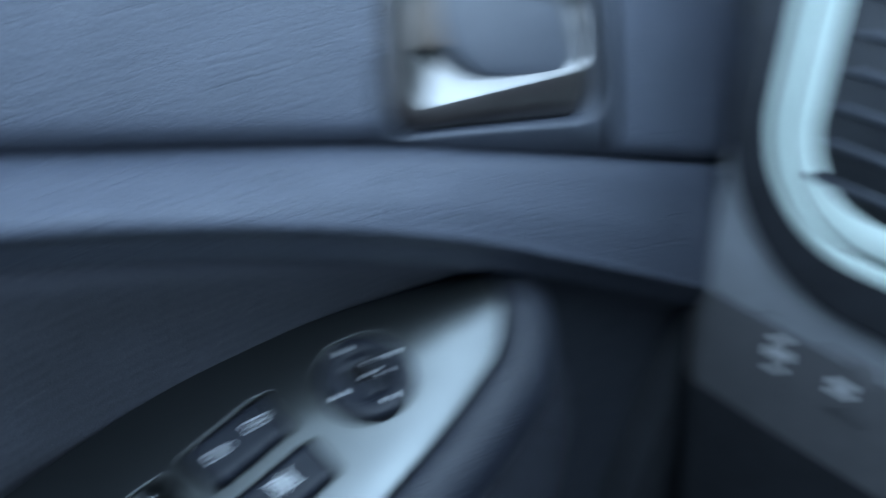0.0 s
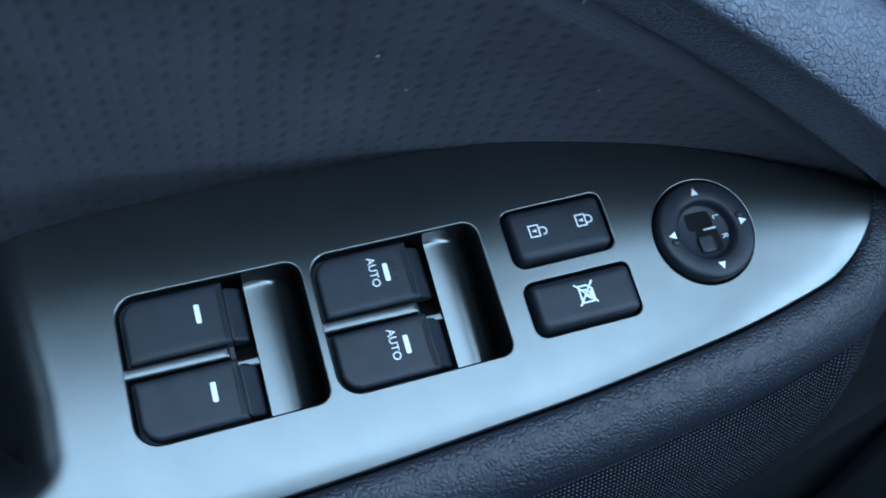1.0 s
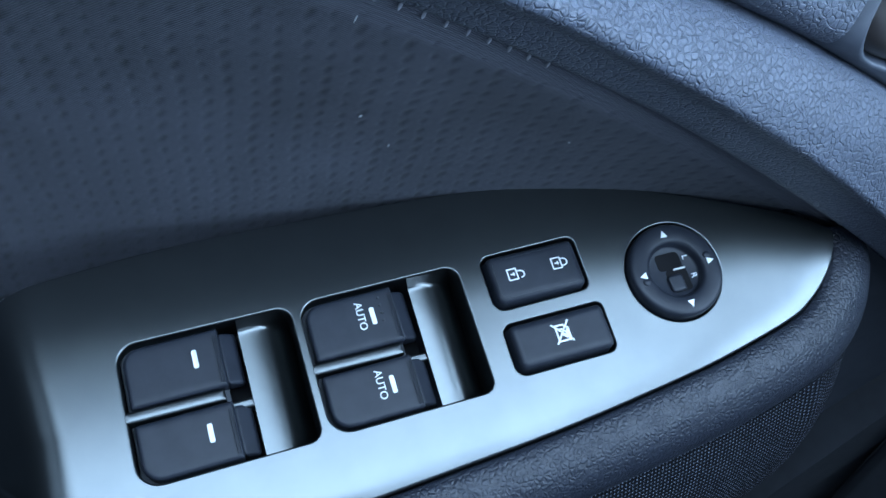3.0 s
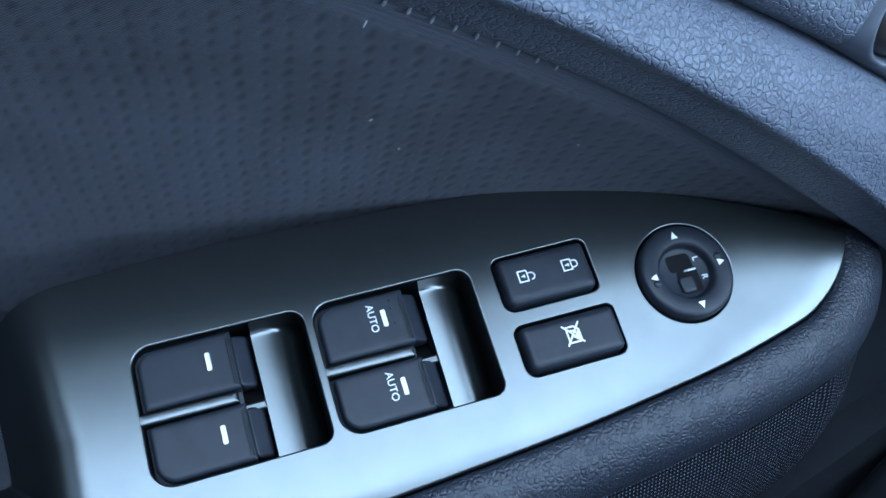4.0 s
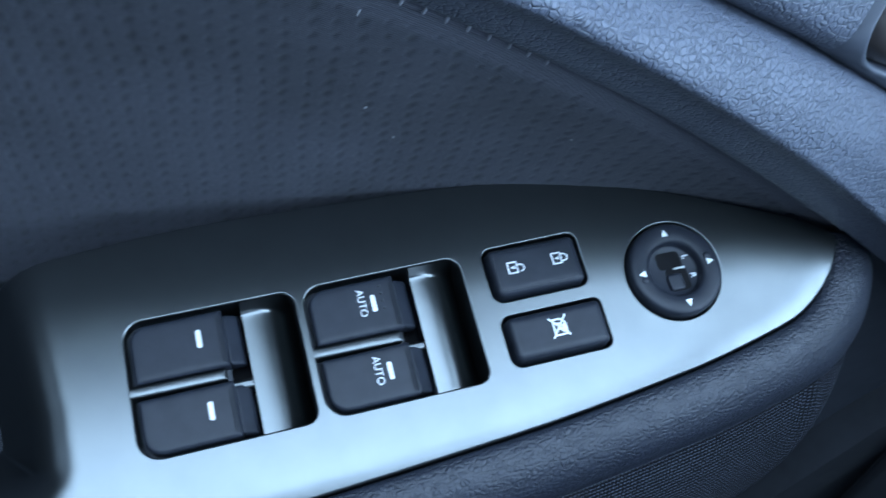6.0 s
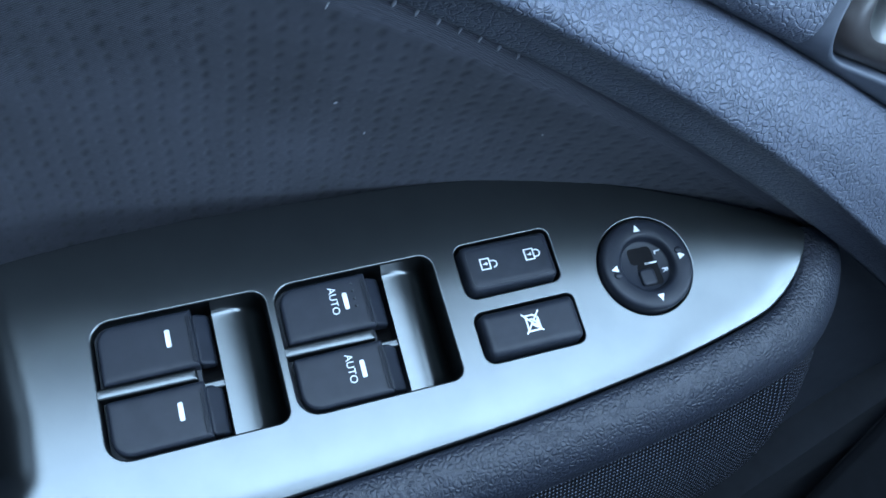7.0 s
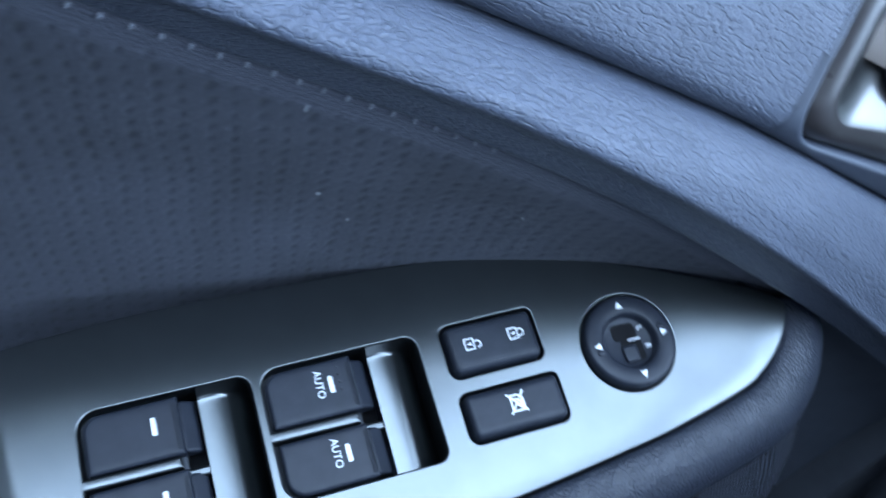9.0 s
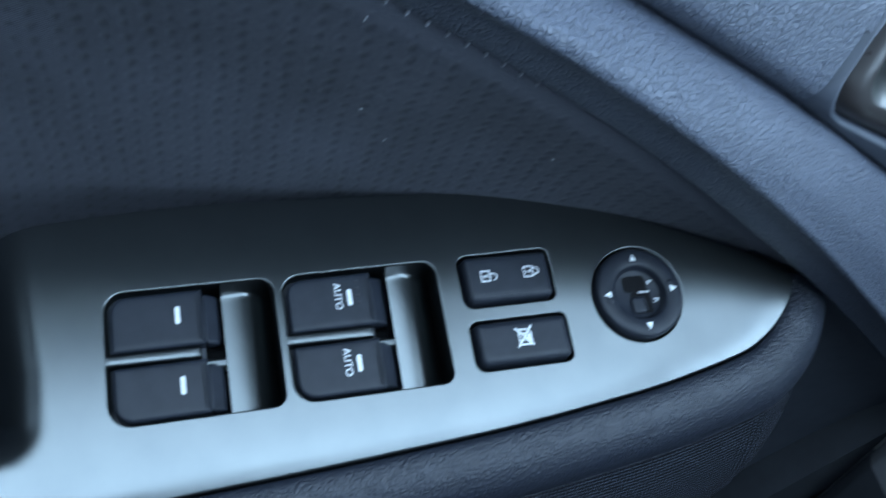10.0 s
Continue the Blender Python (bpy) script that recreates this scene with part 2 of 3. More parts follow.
def loft(rings, cap=True, bottom=False):
    """A solid from closed rings of 3D points, the last one capped."""
    bm = bmesh.new()
    loops = [[bm.verts.new([c * CM for c in p]) for p in ring] for ring in rings]
    n = len(loops[0])
    for a, b in zip(loops, loops[1:]):
        for i in range(n):
            bm.faces.new((a[i], a[(i + 1) % n], b[(i + 1) % n], b[i]))
    if cap:
        bm.faces.new(loops[-1])
    if bottom:
        bm.faces.new(loops[0][::-1])
    return bm


def block(x0, x1, y0, y1, radii, z0, z1, edge=0.08, top=None, taper=0.0):
    """A button or pad with a rounded top edge; top(x, y) adds to the height of the top."""
    rings = [[(x, y, z0) for x, y in rounded(x0, x1, y0, y1, radii)]]
    for k in range(5):
        a = radians(90 * k / 4)
        d = taper + edge * (1 - math.cos(a))
        rings.append([(x, y, z1 - edge + edge * math.sin(a)) for x, y in rounded(x0, x1, y0, y1, radii, d)])
    half = min(x1 - x0, y1 - y0) / 2 - taper - edge - 0.025
    for k in range(1, 6):
        rings.append([(x, y, z1) for x, y in rounded(x0, x1, y0, y1, radii, taper + edge + half * k / 5)])
    if top:
        rings = [rings[0]] + [[(x, y, z + top(x, y)) for x, y, z in ring] for ring in rings[1:]]
    return loft(rings)


def box(x0, x1, y0, y1, z0, z1, edge=0.03):
    return block(x0, x1, y0, y1, (edge,) * 4, z0, z1, edge)


def strokes(lines, width, z, thick=0.012):
    """Printed lines: each polyline becomes a flat raised ribbon; one mesh."""
    verts, faces = [], []
    for line in lines:
        for (ax, ay), (bx, by) in zip(line, line[1:]):
            d = Vector((bx - ax, by - ay))
            d.normalize()
            n = Vector((-d.y, d.x)) * width / 2
            e = d * width * 0.3
            base = len(verts)
            for px, py in ((ax - e.x + n.x, ay - e.y + n.y), (ax - e.x - n.x, ay - e.y - n.y), (bx + e.x - n.x, by + e.y - n.y), (bx + e.x + n.x, by + e.y + n.y)):
                verts += [(px * CM, py * CM, z * CM), (px * CM, py * CM, (z + thick) * CM)]
            b = base
            faces += [(b + 1, b + 3, b + 5, b + 7), (b, b + 2, b + 3, b + 1), (b + 2, b + 4, b + 5, b + 3), (b + 4, b + 6, b + 7, b + 5), (b + 6, b, b + 1, b + 7)]
    return verts, faces


def lettering(text, size, x, y, z, turn):
    curve = bpy.data.curves.new("lettering", "FONT")
    curve.body, curve.size, curve.extrude = text, size * CM, 0.00006
    curve.align_x, curve.align_y = "CENTER", "CENTER"
    ob = bpy.data.objects.new("lettering", curve)
    scene.collection.objects.link(ob)
    me = bpy.data.meshes.new_from_object(ob.evaluated_get(bpy.context.evaluated_depsgraph_get()))
    bpy.data.objects.remove(ob)
    bpy.data.curves.remove(curve)
    me.transform(pose(x * CM, y * CM, z * CM, 0, 0, turn))
    return me


# ---- cabin: plain surfaces that close the place ----
def slab(name, x0, x1, y0, y1, z0, z1, material, label, category):
    bm = bmesh.new()
    bmesh.ops.create_cube(bm, size=1.0, matrix=Matrix.Translation(((x0 + x1) / 2, (y0 + y1) / 2, (z0 + z1) / 2)) @ Matrix.Diagonal((x1 - x0, y1 - y0, z1 - z0, 1)))
    ob = part(name, bm, material, None, smooth=False)
    return tagged(ob, label, category, kind="structure")


ROOF = Z0 + 0.72
slab("floor", -1.3, 1.2, -1.42, 0.16, -0.04, 0.0, CARPET, "black carpeted car floor below the door", "floor")
def build_ceiling():
    """The roof lining with the opening of the sunroof."""
    bm = bmesh.new()
    for x0, x1, y0, y1 in ((-1.3, -0.95, -1.42, 0.20), (0.27, 0.36, -1.42, 0.20), (-0.95, 0.27, -1.42, -0.55), (-0.95, 0.27, -0.05, 0.20)):
        bmesh.ops.create_cube(bm, size=1.0, matrix=Matrix.Translation(((x0 + x1) / 2, (y0 + y1) / 2, ROOF + 0.015)) @ Matrix.Diagonal((x1 - x0, y1 - y0, 0.03, 1)))
    return bm


tagged(part("ceiling", build_ceiling(), HEADLINER, None, smooth=False), "dark grey cloth roof lining with an open sunroof", "ceiling", kind="structure")
slab("wall_roof_rail", -1.3, 0.335, 0.165, 0.20, Z0 + 0.615, ROOF, HEADLINER, "dark grey roof rail over the side window", "roof rail")
slab("wall_rear", -1.34, -1.3, -1.42, 0.20, -0.04, Z0 + 0.30, DARK, "dark rear wall of the car cabin", "wall")
slab("wall_pillar", 0.335, 0.36, 0.012, 0.20, 0.0, ROOF, DARK, "dark pillar trim beside the dashboard", "pillar trim")
slab("wall_front", 0.92, 0.96, -1.42, 0.20, -0.04, Z0 + 0.22, DARK, "dark bulkhead behind the dashboard", "wall")
slab("wall_kick_panel", 0.36, 0.92, 0.016, 0.20, 0.0, ROOF, DARK, "dark kick panel of the footwell", "kick panel")
slab("wall_far_side", -1.3, 1.2, -1.46, -1.42, -0.04, Z0 + 0.25, DARK, "dark trim of the opposite car door", "wall")


# ---- the door ----
door = thing("car_door", "closed car door lined with charcoal leather and dimpled cloth", "car door", DOOR)


def zgroove(x): return interp(x, (-60, -20, 0, 12, 18, 28, 33), (14.3, 14.2, 14.1, 14.0, 13.55, 12.75, 12.3))
def znose(x): return interp(x, (-60, -20, 0, 5, 10, 15, 20, 27, 33), (13.4, 13.3, 13.2, 13.05, 12.52, 11.64, 10.4, 8.5, 6.8))
def zbottom(x): return interp(x, (-60, -20, -2, 5, 10, 15.5, 20, 27, 33), (12.15, 11.95, 11.74, 11.48, 10.92, 9.94, 8.97, 7.1, 5.3))


def fabric_y(z, x):
    """How far out the cloth lies at a height: it falls away below the leather roll."""
    back = 0.32 * smooth((zbottom(x) - z - 0.4) / 3.0) * smooth((x - 1.0) / 6.0)
    return np.interp(11.9 - z, CLOTH[:, 0], CLOTH[:, 1]) + back


CLOTH = spline([(0, 0.70), (2, 1.58), (4, 2.55), (6, 3.42), (8, 4.0), (10, 4.62), (12, 5.1), (14, 5.4), (17, 5.6), (20, 5.7)], 8)
XS = np.concatenate([np.linspace(-60, -20, 14), np.linspace(-19, 33, 120)])


def build_roll():
    rows = []
    for x in XS:
        g, n, b = zgroove(x), znose(x), zbottom(x)
        h = g - n
        ctl = [(2.6, g - 0.02), (2.0, g - 0.04), (1.6, g - 0.10), (1.25, g - 0.12), (0.85, g - 0.12 - 0.10 * h), (0.42, g - 0.12 - 0.32 * h), (0.0, g - 0.12 - 0.58 * h),
               (-0.26, n + 0.10), (-0.34, n - 0.14), (-0.26, n - 0.32), (0.02, n - 0.48 - 0.2 * (n - b - 1)), (0.42, b + 0.34), (0.68, b + 0.02), (1.0, b + 0.12), (1.7, b + 0.4)]
        rows.append([(x * CM, y * CM, z * CM) for y, z in spline(ctl, 5)])
    return grid(rows)


def build_upper():
    rows = []
    for x in XS:
        g = zgroove(x)
        ctl = [(2.7, g - 0.3), (2.1, g - 0.10), (1.62, g + 0.10), (1.36, g + 0.38), (1.27, g + 0.8), (1.5, g + 1.6), (2.1, g + 3.2), (3.0, g + 5.2), (4.3, g + 7.2), (6.5, g + 8.6), (10.5, g + 9.2), (14.5, g + 9.2)]
        rows.append([(x * CM, y * CM, z * CM) for y, z in spline(ctl, 8)])
    verts, faces = grid(rows)

    def hidden(f):
        c = sum((Vector(verts[i]) for i in f), Vector()) / (4 * CM)
        return c.y < 6 and 11.85 + 0.18 * (c.z - 14.3) < c.x < 23.2 and zgroove(c.x) + 0.12 < c.z < 19.9
    return verts, [f for f in faces if not hidden(f)]


def dent_at(u, v):
    """Rows of slanting dents, in centimetres along the cloth."""
    a = (u - 0.36 * v) / 0.60 + 0.05 * np.sin(v * 1.7) + 0.06 * np.sin(u * 0.9 + v)
    col = np.floor(a)
    b = v / 0.54 + 0.5 * np.mod(col, 2) + 0.10 * np.sin(col * 12.9898)
    row = np.floor(b)
    jit = 0.5 * np.sin(col * 78.2 + row * 37.7)
    fu, fv = (a - col - 0.5 + 0.12 * jit) * 0.60, (b - row - 0.5 + 0.09 * np.sin(col * 41.3 + row * 19.1)) * 0.54
    c, s = math.cos(radians(-81)), math.sin(radians(-81))
    fu = fu + 0.36 * fv
    p, q = fu * c + fv * s, -fu * s + fv * c
    size = 1.0 + 0.25 * np.sin(col * 3.1 + row * 5.7)
    r = (np.abs(p) / (0.165 * size)) ** 2.2 + (np.abs(q) / (0.068 * size)) ** 2.2
    return np.exp(-0.7 * r ** 2)


def build_cloth():
    us = np.arange(-18, 23, 0.062)
    count = 290
    verts = np.zeros((len(us), count, 3))
    uv = np.zeros((len(us), count, 2))
    dent = np.zeros((len(us), count))
    border = np.zeros((len(us), count))
    for i, x in enumerate(us):
        top = zbottom(x) + 0.12
        z = np.linspace(top, top - 17.5, count)
        y = fabric_y(z, x) + 0.02 * np.sin(x * 0.5)
        v = -(z - 12.0) * 1.12
        strip = np.clip((-(z - top) * 1.12 - 0.75) / 0.25, 0, 1)
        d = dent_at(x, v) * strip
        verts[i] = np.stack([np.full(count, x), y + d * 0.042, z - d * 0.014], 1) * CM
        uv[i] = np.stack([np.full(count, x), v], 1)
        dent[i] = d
        border[i] = (top - z) * 1.12
    vv, ff = grid(verts)
    me = bpy.data.meshes.new("fabric_insert")
    me.from_pydata(vv, [], ff)
    layer = me.uv_layers.new(name="cloth")
    idx = np.zeros(len(me.loops), int)
    me.loops.foreach_get("vertex_index", idx)
    layer.data.foreach_set("uv", uv.reshape(-1, 2)[idx].ravel())
    at = me.attributes.new("dent", "FLOAT", "POINT")
    at.data.foreach_set("value", dent.ravel())
    me.attributes.new("border", "FLOAT", "POINT").data.foreach_set("value", border.ravel())
    return me


part("leather_roll", build_roll(), LEATHER, door, "grained charcoal leather roll under the window ledge")
part("upper_trim", build_upper(), LEATHER, door, "grained charcoal upper door trim")
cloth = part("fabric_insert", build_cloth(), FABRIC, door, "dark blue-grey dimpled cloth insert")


def build_lower():
    rows = []
    for x in np.linspace(-60, 34.5, 40):
        b = zbottom(x)
        w = 2.6 * (1 - smooth((x - 19) / 5))
        ctl = [(1.6, b - 0.2), (2.4 + w, b - 1.6), (2.9 + w, b - 5), (3.2 + w, b - 12), (3.6 + w, -28), (5.5, -40), (8.0, -44.5)]
        rows.append([(x * CM, y * CM, z * CM) for y, z in spline(ctl, 4)])
    return grid(rows)


part("lower_trim", build_lower(), LOWER, door, "dark lower door trim")
skin = bmesh.new()
bmesh.ops.create_cube(skin, size=1.0, matrix=Matrix.Translation((-0.14, 0.155, -0.11)) @ Matrix.Diagonal((0.93, 0.05, 0.68, 1)))
part("door_shell", skin, DARK, door, "dark metal door shell", smooth=False)

# ---- the armrest that carries the switches ----
FAR = [(-9, 1.6), (-7.4, 2.2), (-6.2, 2.72), (-5.2, 3.16), (-4.2, 3.42), (-3.1, 3.56), (-0.5, 3.74), (2.5, 3.74), (7.4, 3.5), (10.4, 3.08), (13.1, 2.42), (15.3, 1.66), (17.3, 0.82), (19.1, 0.02), (20.0, -0.48), (20.38, -0.8)]
NEAR = [(20.42, -1.0), (20.15, -1.55), (19.6, -2.2), (18.8, -2.8), (17.8, -3.22), (15.2, -3.76), (13, -4.06), (9.4, -4.44), (5.7, -4.68), (2.7, -4.84), (0, -4.95), (-4, -5.15), (-9, -5.35)]
OUT = spline(FAR + NEAR, 7)
WINDOWS = ((-2.0, 2.8), (3.06, 7.86))
WY = (-2.87, 1.05)
LOCK, CHILD = (8.6, 11.68, -0.66, 1.07), (8.6, 11.84, -2.69, -1.12)
KNOB = (14.49, -0.83)


TWIST = spline([(-10, -0.032), (-4, -0.029), (1, -0.022), (6, -0.008), (13, 0.055), (16, 0.10), (20, 0.165), (24, 0.18)], 8)
NEAR_EDGE = spline(NEAR[::-1], 7)


def near_y(x):
    return np.interp(x, NEAR_EDGE[:, 0], NEAR_EDGE[:, 1])


def pocket_depth(x, y):
    """How far inside the pull pocket's rounded corner a point lies."""
    r = 1.3
    dx, dy = -3.45 - 0.1 * np.clip(y + 1.0, 0, 5) - x, y + 3.7
    inner = r - np.hypot(np.maximum(r - dx, 0), np.maximum(r - dy, 0))
    return np.where((dx >= r) & (dy >= r), np.minimum(dx, dy), inner)


def plate_z(x, y):
    # the pocket's edge is rounded, then falls steeply to its floor
    d = np.clip(pocket_depth(x, y), 0, 9)
    pocket = np.minimum(np.where(d < 1.25, 1.7 - np.sqrt(2.89 - np.minimum(d, 1.25) ** 2), 0.548 + 1.085 * (d - 1.25)), 6.0)
    twist = np.interp(x, TWIST[:, 0], TWIST[:, 1]) * (y - 0.7 * near_y(np.minimum(x, 16.5)))
    # a narrow facet falls to the edge on the side of the seat
    e = 0.42 - (y - near_y(x))
    bevel = 0.06 * (e + np.sqrt(e * e + 0.015)) * smooth((19.6 - x) / 1.2)
    crown = -0.06 * np.clip((y - 0.8) / 2.8, 0, 1.2) ** 2 - 0.03 * np.clip((1.2 - (y - near_y(x))) / 1.2, 0, 1.2) ** 2 - bevel
    bow = -0.0055 * (y + 1.0) ** 2 * smooth((12 - x) / 8)
    return crown + twist + bow - pocket


def inside(poly, x, y):
    c, n = False, len(poly)
    for i in range(n):
        (ax, ay), (bx, by) = poly[i], poly[i - 1]
        if (ay > y) != (by > y) and x < (bx - ax) * (y - ay) / (by - ay) + ax:
            c = not c
    return c


def build_plate():
    """The silver panel with rounded rim and rounded lips round its openings."""
    from mathutils.geometry import delaunay_2d_cdt
    pts, zs, edges, walls = [], [], [], []

    def ring(loop, drop):
        base = len(pts)
        for (x, y), low in zip(loop, np.broadcast_to(drop, len(loop))):
            pts.append(Vector((x, y)))
            zs.append(float(plate_z(x, y)) - float(low))
        edges.extend((base + i, base + (i + 1) % len(loop)) for i in range(len(loop)))
        return list(range(base, base + len(loop)))

    centre = OUT
    tangent = np.roll(OUT, -1, 0) - np.roll(OUT, 1, 0)
    tangent /= np.linalg.norm(tangent, axis=1)[:, None] + 1e-9
    normal = np.stack([tangent[:, 1], -tangent[:, 0]], 1)
    # the rim is rounder on the side of the seat
    r = (0.06 + 0.03 * smooth((1.0 - OUT[:, 1] + 0.1 * (OUT[:, 0] - 20)) / 2.5) * smooth((20.9 - OUT[:, 0]) / 1.5))[:, None]
    ring([tuple(p) for p in centre + normal * (r + 0.05)], 0.0)
    for k in range(9):
        a = radians(90 * k / 8)
        loop = centre + normal * r * (1 - math.sin(a))
        ids = ring([tuple(p) for p in loop], 0.09 * (1 - math.cos(a)))
        if k == 8:
            walls.append((ids, -1.0))
    lip = 0.055
    holes = []

    def hole(maker):
        ring(maker(-lip - 0.03), 0.0)
        for k in range(5):
            a = radians(90 * k / 4)
            ids = ring(maker(-lip * (1 - math.sin(a))), lip * (1 - math.cos(a)))
        walls.append((ids, -1.5))
        holes.append(maker(0.0))
    for x0, x1 in WINDOWS:
        hole(lambda d, x0=x0, x1=x1: rounded(x0, x1, *WY, (0.42, 0.55, 0.62, 0.36), d))
    hole(lambda d: rounded(*LOCK, (0.28, 0.3, 0.34, 0.3), d))
    hole(lambda d: rounded(*CHILD, (0.24, 0.28, 0.34, 0.3), d))
    hole(lambda d: [(KNOB[0] + (1.59 - d) * math.cos(t), KNOB[1] + (1.59 - d) * math.sin(t)) for t in np.linspace(0, 2 * math.pi, 48, endpoint=False)])
    near = np.array([tuple(p) for p in pts])
    rim = [tuple(p) for p in centre + normal * (r + 0.05)]
    for x in np.arange(-8.9, 20.3, 0.22):
        for y in np.arange(-5.2, 3.6, 0.22):
            if np.min((near[:, 0] - x) ** 2 + (near[:, 1] - y) ** 2) > 0.02 and inside(rim, x, y) and not any(inside(h, x, y) for h in holes):
                pts.append(Vector((float(x), float(y))))
                zs.append(float(plate_z(x, y)))
    v2, _, tris, orig, _, _ = delaunay_2d_cdt(pts, edges, [], 0, 1e-6)
    height = [zs[o[0]] if o else -0.3 for o in orig]
    where = {o: i for i, os in enumerate(orig) for o in os}
    outline = [tuple(p) for p in centre]
    bm = bmesh.new()
    vs = [bm.verts.new((p.x * CM, p.y * CM, h * CM)) for p, h in zip(v2, height)]
    for t in tris:
        cx, cy = sum(v2[i].x for i in t) / 3, sum(v2[i].y for i in t) / 3
        if inside(outline, cx, cy) and not any(inside(h, cx, cy) for h in holes):
            bm.faces.new([vs[i] for i in t])
    for ids, down in walls:
        loop = [vs[where[i]] for i in ids]
        low = [bm.verts.new((v.co.x, v.co.y, v.co.z + down * CM)) for v in loop]
        for i in range(len(loop)):
            j = (i + 1) % len(loop)
            if loop[i] != loop[j]:
                bm.faces.new((loop[i], loop[j], low[j], low[i]))
    loose = [v for v in bm.verts if not v.link_faces]
    bmesh.ops.delete(bm, geom=loose, context="VERTS")
    bmesh.ops.recalc_face_normals(bm, faces=bm.faces)
    # the floor of the pull cup is a piece of its own
    bmesh.ops.bisect_plane(bm, geom=bm.verts[:] + bm.edges[:] + bm.faces[:], plane_co=(0, 0, -1.75 * CM), plane_no=(0, 0, 1))
    cup = bm.copy()
    for mesh, deep in ((bm, True), (cup, False)):
        gone = [f for f in mesh.faces if (f.calc_center_median().z < -1.75 * CM) == deep]
        bmesh.ops.delete(mesh, geom=gone, context="FACES")
    return bm, cup


panel = thing("switch_panel", "silver-painted window and mirror switch panel set in the armrest", "switch panel", PLATE)
sheet_mesh, cup_mesh = build_plate()
plate = part("faceplate", sheet_mesh, SILVER, panel, "satin silver-painted faceplate")
if sum(f.normal.z for f in plate.data.polygons) < 0:
    plate.data.flip_normals()


def true_normals(me):
    """Shades the open face of the panel by its own slope, so that it is as smooth as moulded plastic."""
    out = []
    for v in me.vertices:
        x, y, z = (c / CM for c in v.co)
        if abs(z - float(plate_z(x, y))) < 0.004:
            h = 0.01
            n = Vector((float(plate_z(x - h, y) - plate_z(x + h, y)), float(plate_z(x, y - h) - plate_z(x, y + h)), 2 * h))
            out.append(n.normalized())
        else:
            out.append(v.normal.copy())
    me.normals_split_custom_set_from_vertices(out)


true_normals(plate.data)
part("pull_cup", cup_mesh, GAP, panel, "black pull cup behind the switches")

arm = thing("armrest", "charcoal leather armrest pad with dotted cloth side on the door", "armrest", PLATE)


def arm_path():
    pts = spline(NEAR[::-1] + [(20.2, -0.45), (19.3, 0.35)], 9)
    pts = np.concatenate([[(-16, -5.6), (-12.5, -5.48)], pts])
    t = np.gradient(pts, axis=0)
    t /= np.linalg.norm(t, axis=1)[:, None]
    return pts, np.stack([t[:, 1], -t[:, 0]], 1)


def build_pad():
    path, out = arm_path()
    prof = spline([(0.02, -0.8), (0.045, -0.36), (0.13, -0.20), (0.34, -0.11), (0.72, -0.10), (1.15, -0.25), (1.58, -0.62), (1.86, -1.12), (1.97, -1.6), (1.93, -1.92), (1.72, -2.10), (1.3, -2.1)], 5)
    return grid([[((p[0] + n[0] * o * pad_width(n)) * CM, (p[1] + n[1] * o * pad_width(n)) * CM, z * CM) for o, z in prof] for p, n in zip(path, out)])


def pad_width(n):
    """The pad is a little fuller round the armrest's tip and ends in a point behind it."""
    return (1.0 + 0.1 * smooth(n[0] / 0.8)) * (0.12 + 0.88 * smooth((0.62 - n[1]) / 0.7))


def build_side():
    path, out = arm_path()
    run = np.concatenate([[0], np.cumsum(np.linalg.norm(np.diff(path, axis=0), axis=1))])
    rows, uvs = [], []
    for p, n, s in zip(path, out, run):
        row, uv = [], []
        o = 1.80 * pad_width(n) + 0.10 * smooth(n[0] / 0.8)
        at = Vector((p[0] + n[0] * o, p[1] + n[1] * o, -1.96))
        for k in range(18):
            d = 0.5 * k
            row.append(tuple(c * CM for c in at))
            uv.append((s, d))
            at = at + 0.5 * Vector((-0.10, -0.72, -0.66)).lerp(Vector((-0.72, -0.20, -0.72)), smooth(d / 6.5))
        rows.append(row)
        uvs.append(uv)
    vv, ff = grid(rows)
    me = bpy.data.meshes.new("armrest_side")
    me.from_pydata(vv, [], ff)
    layer = me.uv_layers.new(name="cloth")
    flat = [c for r in uvs for c in r]
    for loop, dat in zip(me.loops, layer.data):
        dat.uv = flat[loop.vertex_index]
    return me


part("pad", build_pad(), PAD_LEATHER, arm, "grained charcoal leather pad")
part("side", build_side(), MESH, arm, "dark cloth side with pale dots")


# ---- switches ----
def finger_recess(x0, x1, fall):
    """The silver hollow in front of two window switches, rising to the panel at its back."""
    rows = []
    for x in np.linspace(x0, x1, 36):
        t = (x - x0) / (x1 - x0)
        f = -0.50 + 0.22 * t - 0.82 * t ** 2 - 0.45 * t ** 4
        edge = float(plate_z(x, WY[1])) - 0.07
        row = []
        for y in np.concatenate([np.linspace(WY[0] + 0.005, 0.3, 26), np.linspace(0.33, WY[1] - 0.005, 40)]):
            low = f - fall * (y - WY[0])
            c = (y - 0.80) / (WY[1] - 0.80)
            c = 0.5 * (c + math.sqrt(c * c + 0.05))
            z = low + (edge - low) * min(c, 1.0)
            row.append((x * CM, y * CM, min(z, edge) * CM))
        rows.append(row)
    return grid(rows)


def laid(me, top):
    """Lets a flat mesh follow a switch's top."""
    for v in me.vertices:
        v.co.z += top(v.co.x / CM, v.co.y / CM) * CM
    return me


